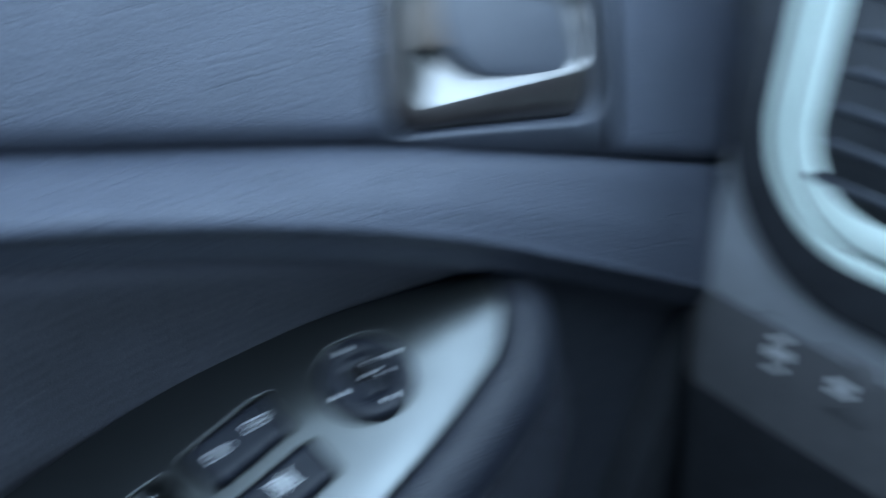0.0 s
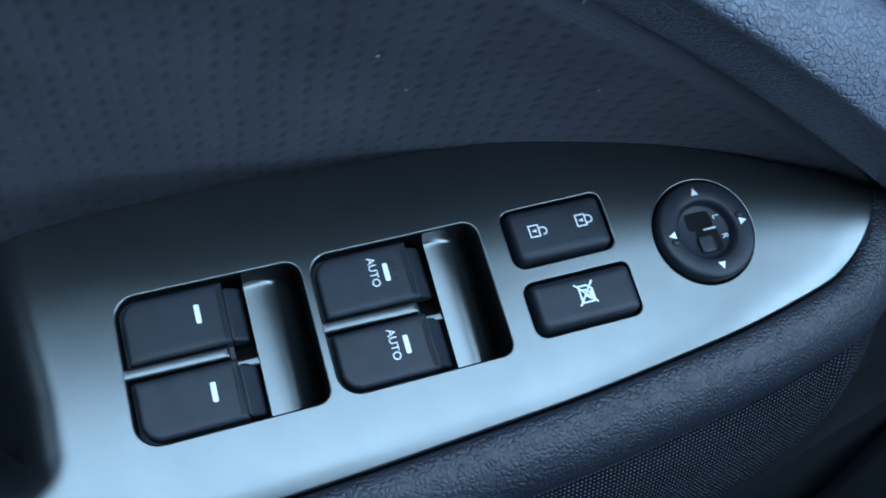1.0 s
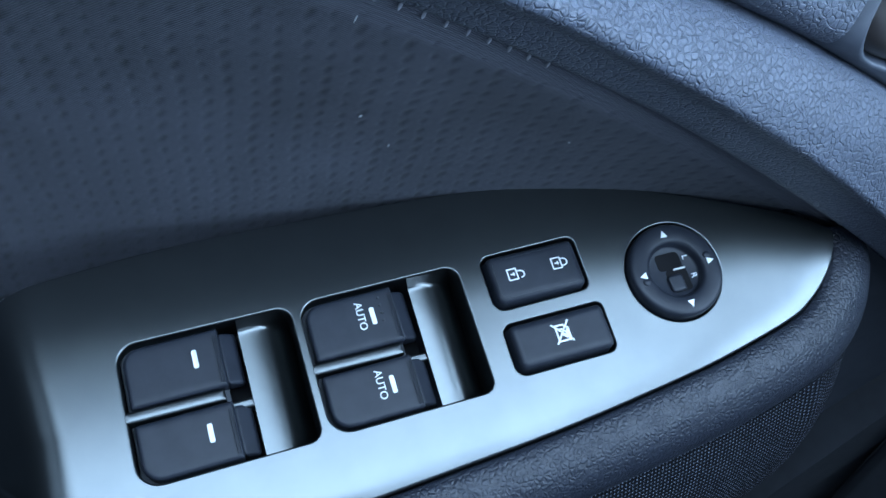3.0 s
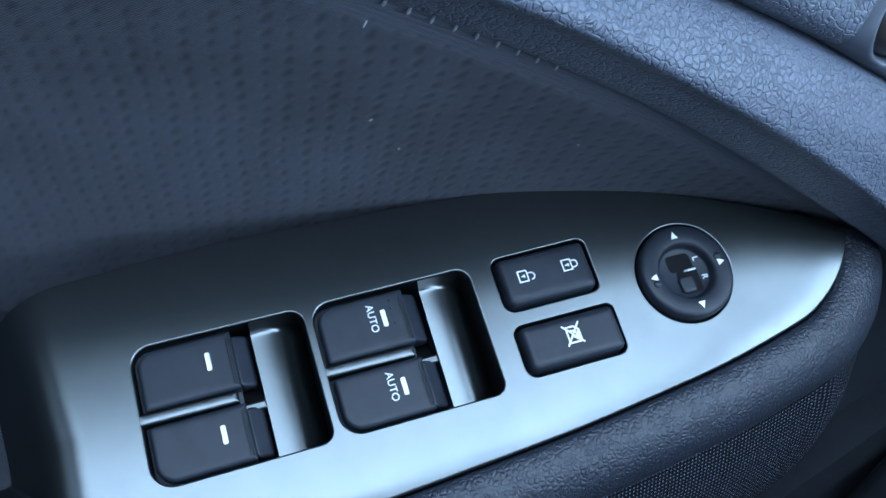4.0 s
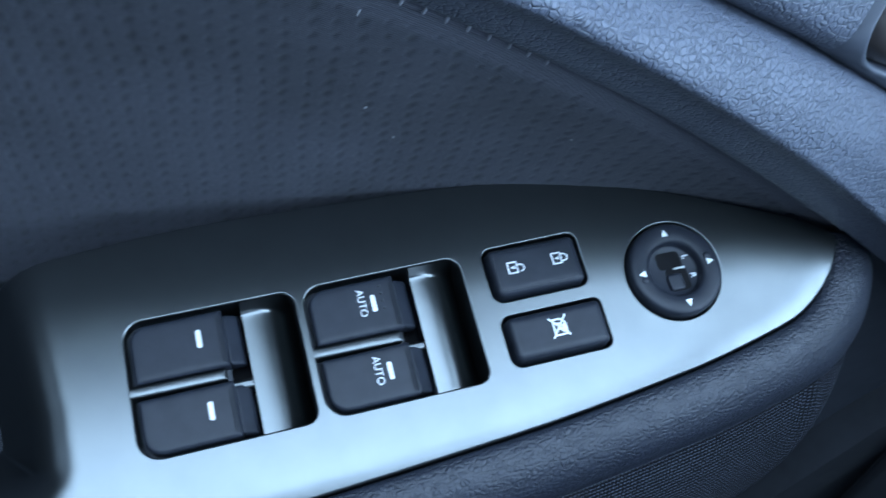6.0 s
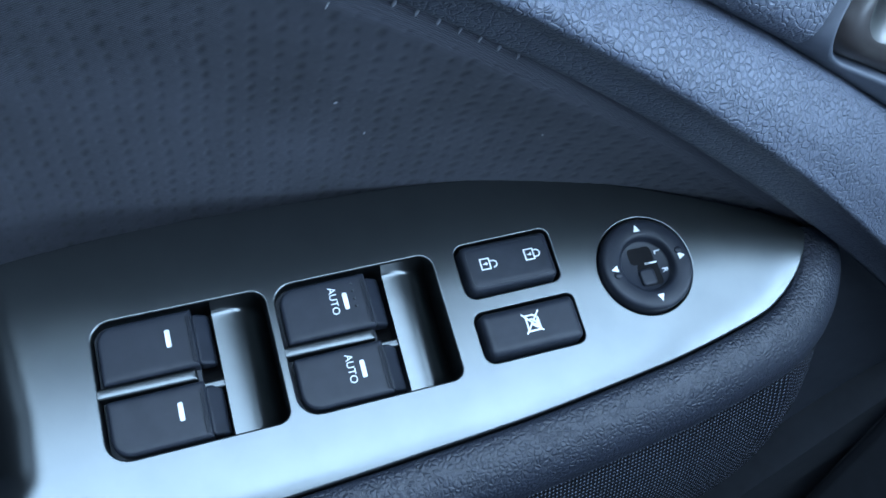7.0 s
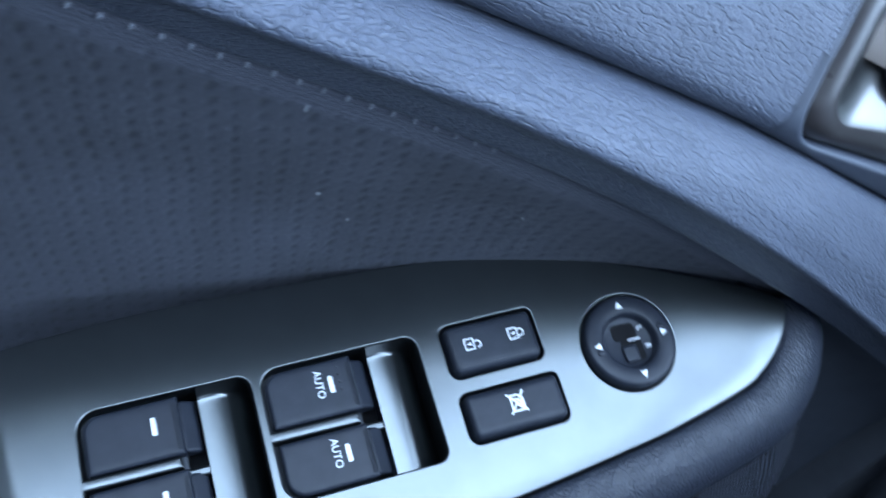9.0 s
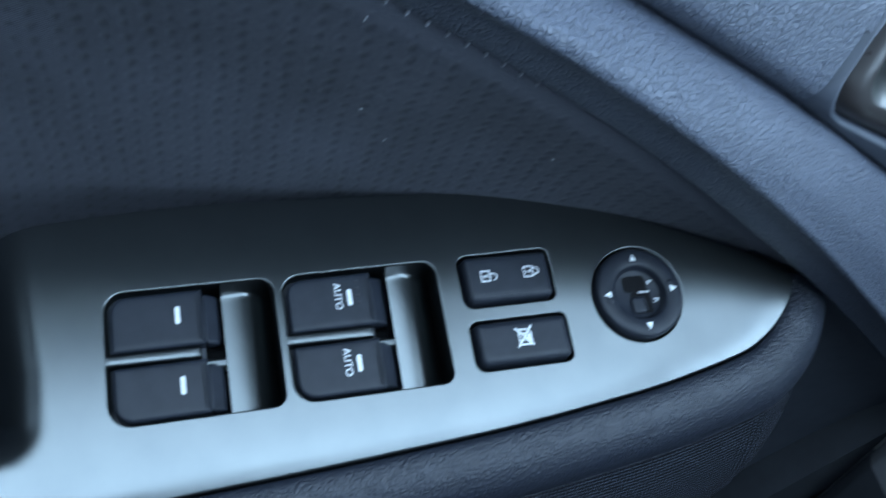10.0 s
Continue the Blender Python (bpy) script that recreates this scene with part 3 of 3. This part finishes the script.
def window_switch(x0, y0, y1, near, auto, dots):
    """One rocker: x0 is its back edge; its nose points along +x."""
    xn = x0 + 2.72
    radii = (0.06, 0.5, 0.1, 0.06) if not near else (0.06, 0.1, 0.55, 0.06)

    def top(x, y):
        t = (x - x0) / 2.72
        return float(plate_z(x, y)) - 0.10 + 0.06 * t
    sw = part("window_switch", block(x0 + 0.12, xn, y0 + 0.09, y1 - 0.10, radii, -0.9, 0.0, 0.12, top), SWITCH, panel, "black window switch with a white bar")
    yc = (y0 + y1) / 2
    part("nose", block(xn - 0.02, xn + 0.46, y0 + 0.16, y1 - 0.2, (0.12,) * 4, -0.9, -0.20, 0.1, lambda x, y: float(plate_z(x, y)) - 0.03 - 0.8 * (x - xn)), SWITCH, sw)
    for k in range(2):
        xr = xn - 0.07 - 0.085 * k
        part("ridge", block(xr - 0.018, xr + 0.018, y0 + 0.22, y1 - 0.3, (0.012,) * 4, -0.2, 0.03, 0.012, top), SWITCH, sw)
    xb, ys = x0 + 2.0, yc + 0.04 - 0.3 * top(x0 + 2.0, yc)
    part("indicator_bar", block(xb - 0.07, xb + 0.07, ys - 0.26, ys + 0.26, (0.05,) * 4, -0.1, 0.012, 0.01, top), PRINT, sw, "white indicator bar")
    if auto:
        part("lettering", laid(lettering("AUTO", 0.31, x0 + 1.65, ys + 0.07, 0.006, -90), top), PRINT, sw, "white AUTO lettering", smooth=False)
    if dots:
        for k in range(4):
            bm = bmesh.new()
            xd, yd = x0 + 2.27, ys + 0.50 - 0.235 * k
            bmesh.ops.create_uvsphere(bm, u_segments=10, v_segments=6, radius=0.00045, matrix=Matrix.Translation((xd * CM, yd * CM, top(xd, yd) * CM)))
            part("dot", bm, GAP, sw, "tiny black raised dot")
    return sw


for n, (x0, x1) in enumerate(WINDOWS):
    well = part("switch_well", box(x0 + 0.02, x0 + 3.3, WY[0] + 0.02, WY[1] - 0.02, -1.6, -1.4), VOID, panel, "black well below the switches")
    part("switch_base", box(x0 + 0.02, x0 + 2.7, WY[0] + 0.02, WY[1] - 0.02, -0.9, -0.6), GAP, well, "dark switch base")
    part("finger_recess", finger_recess(x0 + 3.27, x1 - 0.004, -0.045 * n), SILVER, panel, "silver finger hollow in front of the switches")
    part("divider", block(x0 - 0.09, x0 + 2.58, -1.12, -0.80, (0.02, 0.03, 0.03, 0.02), -0.8, 0.0, 0.07, lambda x, y, x0=x0: float(plate_z(x, y)) - 0.015 - 0.25 * max(x - x0 - 2.0, 0) ** 2), SILVER, panel, "thin silver bar between switches")
    part("tongue", block(x0 + 2.60, x0 + 3.30, -1.40, -1.13, (0.03, 0.12, 0.12, 0.03), -1.1, -0.50, 0.08), SILVER, panel, "silver tongue between switch noses")
    window_switch(x0, -0.84, WY[1], False, n == 1, n == 1)
    window_switch(x0, WY[0], -1.08, True, n == 1, False)


def rocker(r, name, label):
    """A raised button with soft shoulders and a flat top."""
    x0, x1, y0, y1 = r
    return part(name, block(x0 + 0.035, x1 - 0.035, y0 + 0.035, y1 - 0.035, (0.25, 0.27, 0.31, 0.27), -0.6, 0.28, 0.2, taper=0.07), SWITCH, panel, label)


def arc(cx, cy, r, a0, a1, n=9):
    return [(cx + r * math.cos(radians(a0 + (a1 - a0) * k / n)), cy + r * math.sin(radians(a0 + (a1 - a0) * k / n))) for k in range(n + 1)]


def padlock(cx, cy, open_):
    """Body and shackle, with the shackle towards +x."""
    s = 0.14
    body = [(cx - s, cy - 0.17), (cx + s, cy - 0.17), (cx + s, cy + 0.17), (cx - s, cy + 0.17), (cx - s, cy - 0.17)]
    shackle = [(cx + s, cy + 0.11)] + arc(cx + s + 0.09, cy, 0.11, 90, -90) + ([(cx + s, cy - 0.11)] if not open_ else [])
    if open_:
        shackle = [(px + 0.02, py - 0.04) for px, py in shackle]
    return [body, shackle, [(cx - 0.05, cy), (cx + 0.06, cy)], [(cx + 0.04, cy - 0.04), (cx + 0.04, cy + 0.04)]]


lock = rocker(LOCK, "lock_switch", "black door lock switch with padlock symbols")
part("lock_symbol", strokes(padlock(10.83, 0.29, False), 0.038, 0.276), PRINT, lock, "white closed padlock symbol", smooth=False)
part("unlock_symbol", strokes(padlock(9.38, 0.27, True), 0.038, 0.276), PRINT, lock, "white open padlock symbol", smooth=False)
rim = rounded(8.86, 11.42, -0.40, 0.82, (0.2,) * 4)
part("rim_line", strokes([rim + rim[:1]], 0.022, 0.272), SWITCH, lock, "fine raised line round the lock switch top", smooth=False)
child = rocker(CHILD, "window_lockout_switch", "black window lockout switch with crossed window symbol")
cx, cy = 10.24, -1.83
part("window_symbol", strokes([
    [(cx - 0.18, cy - 0.24), (cx + 0.20, cy - 0.24), (cx + 0.20, cy + 0.12), (cx + 0.06, cy + 0.24), (cx - 0.18, cy + 0.24), (cx - 0.18, cy - 0.24)],
    [(cx - 0.26, cy - 0.30), (cx + 0.26, cy + 0.34)], [(cx - 0.28, cy + 0.30), (cx + 0.26, cy - 0.28)],
    [(cx - 0.05, cy - 0.02), (cx + 0.10, cy - 0.16)], [(cx + 0.0, cy + 0.12), (cx + 0.10, cy + 0.02)],
    [(cx + 0.15, cy - 0.2), (cx + 0.15, cy + 0.08)], [(cx + 0.11, cy - 0.14), (cx + 0.11, cy + 0.0)], [(cx - 0.06, cy + 0.12), (cx + 0.02, cy + 0.10)]], 0.05, 0.276), PRINT, child, "white crossed-out window symbol", smooth=False)


def lathe(profile, cx, cy, n=64):
    return loft([[(cx + r * math.cos(t), cy + r * math.sin(t), z) for t in np.linspace(0, 2 * math.pi, n, endpoint=False)] for r, z in profile])


kx, ky = KNOB
kz = 0.05
RING = [(1.54, -0.6), (1.54, 0.0), (1.535, 0.18), (1.51, 0.27), (1.45, 0.33), (1.35, 0.352), (1.15, 0.355), (0.99, 0.335), (0.93, 0.31), (0.88, 0.24), (0.85, 0.12), (0.83, 0.06), (0.78, 0.03), (0.3, 0.02), (0.05, 0.02)]
knob = part("mirror_knob", lathe([(r, z + kz) for r, z in RING], kx, ky), SWITCH, panel, "round black mirror adjustment knob")
for a in (90, 180, 270, 0):
    d, s = Vector((math.cos(radians(a)), math.sin(radians(a)))), Vector((-math.sin(radians(a)), math.cos(radians(a))))
    c = Vector((kx, ky)) + d * 1.17
    tri = [c + d * 0.13, c - d * 0.10 + s * 0.115, c - d * 0.10 - s * 0.115]
    part("arrow", loft([[(p.x, p.y, kz + 0.33) for p in tri], [(p.x, p.y, kz + 0.362) for p in tri]]), PRINT, knob, "white arrow", smooth=False)
for side in (-1, 1):
    bm = bmesh.new()
    bmesh.ops.create_uvsphere(bm, u_segments=16, v_segments=8, radius=1.0, matrix=Matrix.Translation(((kx + 1.14 * side) * CM, (ky + 0.2 * side) * CM, (kz + 0.345) * CM)) @ Matrix.Diagonal((0.0014, 0.0012, 0.0006, 1)))
    part("nub", bm, SWITCH, knob)
part("selector_slot", block(kx - 0.44, kx + 0.40, ky + 0.08, ky + 0.64, (0.14,) * 4, 0.0, kz + 0.036, 0.02), VOID, knob, "black selector slot", smooth=False)
part("selector_slot", block(kx - 0.26, kx + 0.46, ky - 0.68, ky + 0.10, (0.14,) * 4, 0.0, kz + 0.036, 0.02), VOID, knob, "black selector slot", smooth=False)
part("selector", block(kx - 0.30, kx + 0.22, ky - 0.66, ky - 0.10, (0.12,) * 4, 0.0, kz + 0.13, 0.08), SWITCH, knob, "black mirror selector")
part("selector_mark", box(kx + 0.02, kx + 0.44, ky + 0.03, ky + 0.09, 0.0, kz + 0.07, 0.02), PRINT, knob)
part("letter_left", lettering("L", 0.28, kx + 0.56, ky + 0.38, kz + 0.05, -90), PRINT, knob, "white letter L", smooth=False)
part("letter_right", lettering("R", 0.28, kx + 0.62, ky - 0.26, kz + 0.05, -90), PRINT, knob, "white letter R", smooth=False)

# ---- inside door handle ----
handle = thing("door_handle", "dark grey pull lever in a satin silver bowl on the door", "door handle", DOOR)


def upper_y(z, x):
    g = zgroove(x)
    c = spline([(g - 0.1, 2.1), (g + 0.1, 1.62), (g + 0.38, 1.36), (g + 0.8, 1.27), (g + 1.6, 1.5), (g + 3.2, 2.1), (g + 5.2, 3.0), (g + 7.2, 4.3)], 6)
    return float(np.interp(z, c[:, 0], c[:, 1]))


def opening(x0, x1, z0, z1, radii, d):
    """A rounded outline of the handle's opening, whose lower side rises towards the front of the car."""
    return [(x - 0.03 * (z - 14.3), z + 0.045 * (x - 12.5) * float(smooth((17.4 - z) / 2.4))) for x, z in rounded(x0, x1, z0, z1, radii, d, 9)]


def build_surround():
    """A flat frame round the opening, flush with the upper trim: a slanting seam behind, the groove below."""
    def outer(d, h):
        pts = [(x + 0.18 * (z - 14.3) * (23.4 - x) / 11.7, z) for x, z in rounded(11.7, 23.4, 13.98, 20.2, (0.4, 0.4, 0.05, 0.2), d, 9)]
        pts = [(x, z + (zgroove(x) + 0.02 - 13.98) * float(smooth((15.2 - z) / 1.2))) for x, z in pts]
        return [(x, upper_y(z, x) - h, z) for x, z in pts]

    def inner(d, h):
        return [(x, upper_y(z, x) - h, z) for x, z in opening(12.5, 22.4, 14.17, 19.6, (1.2, 1.2, 1.3, 1.2), d)]
    return loft([outer(0.0, -0.2), outer(0.0, 0.05), outer(0.03, 0.08), inner(-0.14, 0.09), inner(-0.04, 0.07), inner(0.04, -0.03), inner(0.06, -0.6)], cap=False)


def build_bowl():
    """A rounded bead inside the opening, and the hollow behind the lever within it."""
    rings = []
    for d, h in spline([(0.04, 0.55), (0.12, 0.32), (0.35, 0.10), (0.60, -0.02), (0.80, -0.05), (0.95, -0.01), (1.2, 0.13), (1.6, 0.36), (2.0, 0.52), (2.3, 0.58), (2.5, 0.6)], 3):
        ring = []
        for x, z in opening(12.5, 22.4, 14.17, 19.6, (1.2 + 0.75 * d,) * 4, d):
            # the bead widens along its lower side, so the hollow tapers
            z += min(d / 0.8, 1.0) * 0.12 * max(x - 13.5, 0) * min(max((17.2 - z) / 2, 0), 1)
            ring.append((x, upper_y(z, x) + h, z))
        rings.append(ring)
    return loft(rings[:14], cap=False), loft(rings[13:])


part("surround", build_surround(), TRIM, handle, "smooth dark grey surround")
bead_mesh, bowl_mesh = build_bowl()
part("bead", bead_mesh, BROWN, handle, "dark brown glossy bead round the bowl")
part("bowl", bowl_mesh, CHROME, handle, "satin silver bowl behind the lever")


def on_trim(x0, x1, z0, z1, radii, deep, thick, edge):
    """A plate that follows the slope of the upper trim, deep under its face, with rounded edges."""
    rings = []
    for d, h in ((0, thick), (0, edge), (edge * 0.3, edge * 0.3), (edge, 0.0), (edge + 0.4, -0.03), (edge + 0.9, -0.05)):
        rings.append([(x - 0.03 * (z - 14.3), upper_y(z, x) + deep + h, z) for x, z in rounded(x0, x1, z0, z1, radii, d, 9)])
    return loft(rings)


part("lever", on_trim(14.9, 21.7, 15.95, 19.9, (0.4, 0.4, 1.9, 0.9), 0.12, 0.5, 0.14), TRIM, handle, "smooth dark grey pull lever")
part("lever_root", on_trim(12.65, 15.6, 16.75, 19.9, (0.2, 0.3, 0.15, 0.1), 0.2, 0.7, 0.06), GREIGE, handle, "warm grey lever root")

# ---- the dashboard's end ----
dash = thing("dashboard", "charcoal dashboard end with a pale ringed air vent", "dashboard", DOOR)


def dash_lean(z):
    """Below its knee the dashboard falls away towards the footwell."""
    d = 8.6 - z
    return 0.21 * (d + math.sqrt(d * d + 9.0))


def build_dash():
    rows = []
    for z in np.concatenate([np.linspace(-44, 1.7, 16), np.linspace(2.4, 8.8, 9), np.linspace(9.6, 27, 14)]):
        lean = dash_lean(z)
        ctl = [(62, 1.3), (34 + lean, 1.2), (31.2 + lean, 0.9), (30.2 + lean, 0.2), (30.0 + lean, -1.2), (30.0 + lean, -8), (30.4 + lean, -20), (31 + lean, -40), (31 + lean, -135)]
        rows.append([(x * CM, y * CM, z * CM) for x, y in spline(ctl, 6)])
    top = [(p[0] + 0.55, p[1], p[2] + 0.02) for p in rows[-1]]
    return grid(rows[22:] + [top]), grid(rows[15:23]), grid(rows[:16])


body_mesh, knee_mesh, low_mesh = build_dash()
# bands of one moulding, coloured darker downwards to stand in for fading light
part("body", body_mesh, DASH, dash, "grained charcoal dashboard moulding in a lit tone")
part("knee_panel", knee_mesh, KNEE, dash, "lower dashboard panel in a shaded tone")
part("shaded_dash_foot", low_mesh, DARK, dash, "foot of the dashboard in a shaded tone")


def vent_ring(d0, d1, x0, x1, material, name, label):
    def ring(d, x):
        return [(x, y + 0.13 * (z - 11), z) for y, z in rounded(-16.4, -0.85, 10.4, 25.5, (5.2, 5.2, 5.6, 5.6), d, 12)]
    return part(name, loft([ring(d0, x0 + 0.4), ring(d0, x0 + 0.1), ring(d0 + 0.12, x0), ring(d1 - 0.12, x1), ring(d1, x1 + 0.1), ring(d1, x1 + 1.5)], cap=False), material, dash, label)


part("vent_gap", loft([[(x, y + 0.13 * (z - 11), z) for y, z in rounded(-17.4, 0.25, 9.2, 26.4, (6.0, 6.0, 6.5, 6.5), d, 12)] for x, d in ((30.3, 0), (29.85, 0), (29.7, 0.2))]), DARK, dash, "dark gasket round the vent")
vent_ring(0.0, 1.3, 30.1, 29.3, VENT, "outer_ring", "pale silver outer vent ring")
vent_ring(1.62, 3.2, 29.3, 29.75, VENT, "inner_ring", "pale silver inner vent ring")
part("vent_back", loft([[(x, y + 0.13 * (z - 11), z) for y, z in rounded(-14.0, -3.3, 12.8, 23.1, (2.8,) * 4, 0, 8)] for x in (30.2, 29.64)]), DARK, dash, "grey vent interior")
for k in range(7):
    part("slat", loft([[(x, y, z) for x, z in ((29.55, 13.8 + 1.35 * k), (29.5, 13.95 + 1.35 * k), (29.4, 14.2 + 1.35 * k), (29.4, 13.9 + 1.35 * k))] for y in (-13.8, -3.4)], bottom=True), TRIM, dash, "dark grey vent slat")
def on_knee(y0, y1, z0, z1, r, back, front, edge):
    """A plate lying on the sloping knee panel."""
    return loft([[(30.0 + dash_lean(z) - out, y, z) for y, z in rounded(y0, y1, z0, z1, (r,) * 4, d, 5)] for out, d in ((back, 0), (front - edge, 0), (front, edge))])


for y0, z0, bars in ((-4.1, 6.1, ((0.62, 0.46, 0.15), (-0.15, 0.60, 0.28), (-0.98, 0.46, 0.15))), (-7.0, 6.2, ((0.0, 0.54, 0.18), (-0.48, 0.56, 0.15)))):
    button = part("dash_button", on_knee(y0 - 1.3, y0 + 1.3, z0 - 1.7, z0 + 1.5, 0.3, -0.4, 0.03, 0.02), KNEE, dash, "dark dashboard button with a pale symbol")
    for dz, w, h in bars:
        part("symbol_bar", on_knee(y0 - w, y0 + w, z0 + dz - h, z0 + dz + h, 0.08, 0.0, 0.05, 0.01), PRINT, button, "pale symbol bar", smooth=False)

# ---- stitching and lint on the cloth ----
def stitch_mesh():
    bm = bmesh.new()
    bmesh.ops.create_uvsphere(bm, u_segments=8, v_segments=6, radius=1.0, matrix=Matrix.Diagonal((0.00052, 0.00034, 0.0012, 1)))
    me = bpy.data.meshes.new("stitch")
    bm.to_mesh(me)
    bm.free()
    me.materials.append(THREAD)
    return me


STITCH = stitch_mesh()
for k in range(26):
    x = -9.68 + 0.57 * k
    z = zbottom(x) - 0.12
    ob = part("stitch", STITCH, THREAD, cloth, "pale grey stitch")
    ob.matrix_local = pose(x * CM, (float(fabric_y(z, x)) - 0.03) * CM, z * CM, -26, 14, 0)
for x, z, a, s in ((0.0, 10.8, 10, 1.1), (2.1, 7.3, 60, 0.6), (3.6, 6.2, 30, 0.4), (8.0, 8.5, 75, 0.5)):
    bm = bmesh.new()
    bmesh.ops.create_uvsphere(bm, u_segments=8, v_segments=5, radius=1.0, matrix=Matrix.Diagonal((0.00022, 0.00022, 0.0011 * s, 1)))
    lint = part("lint", bm, LINT, None)
    lint.matrix_world = DOOR @ pose(x * CM, (float(fabric_y(z, x)) - 0.02) * CM, z * CM, -26, a, 0)
    tagged(lint, "tiny pale speck of lint on the dimpled cloth", "lint", "lint on the cloth")
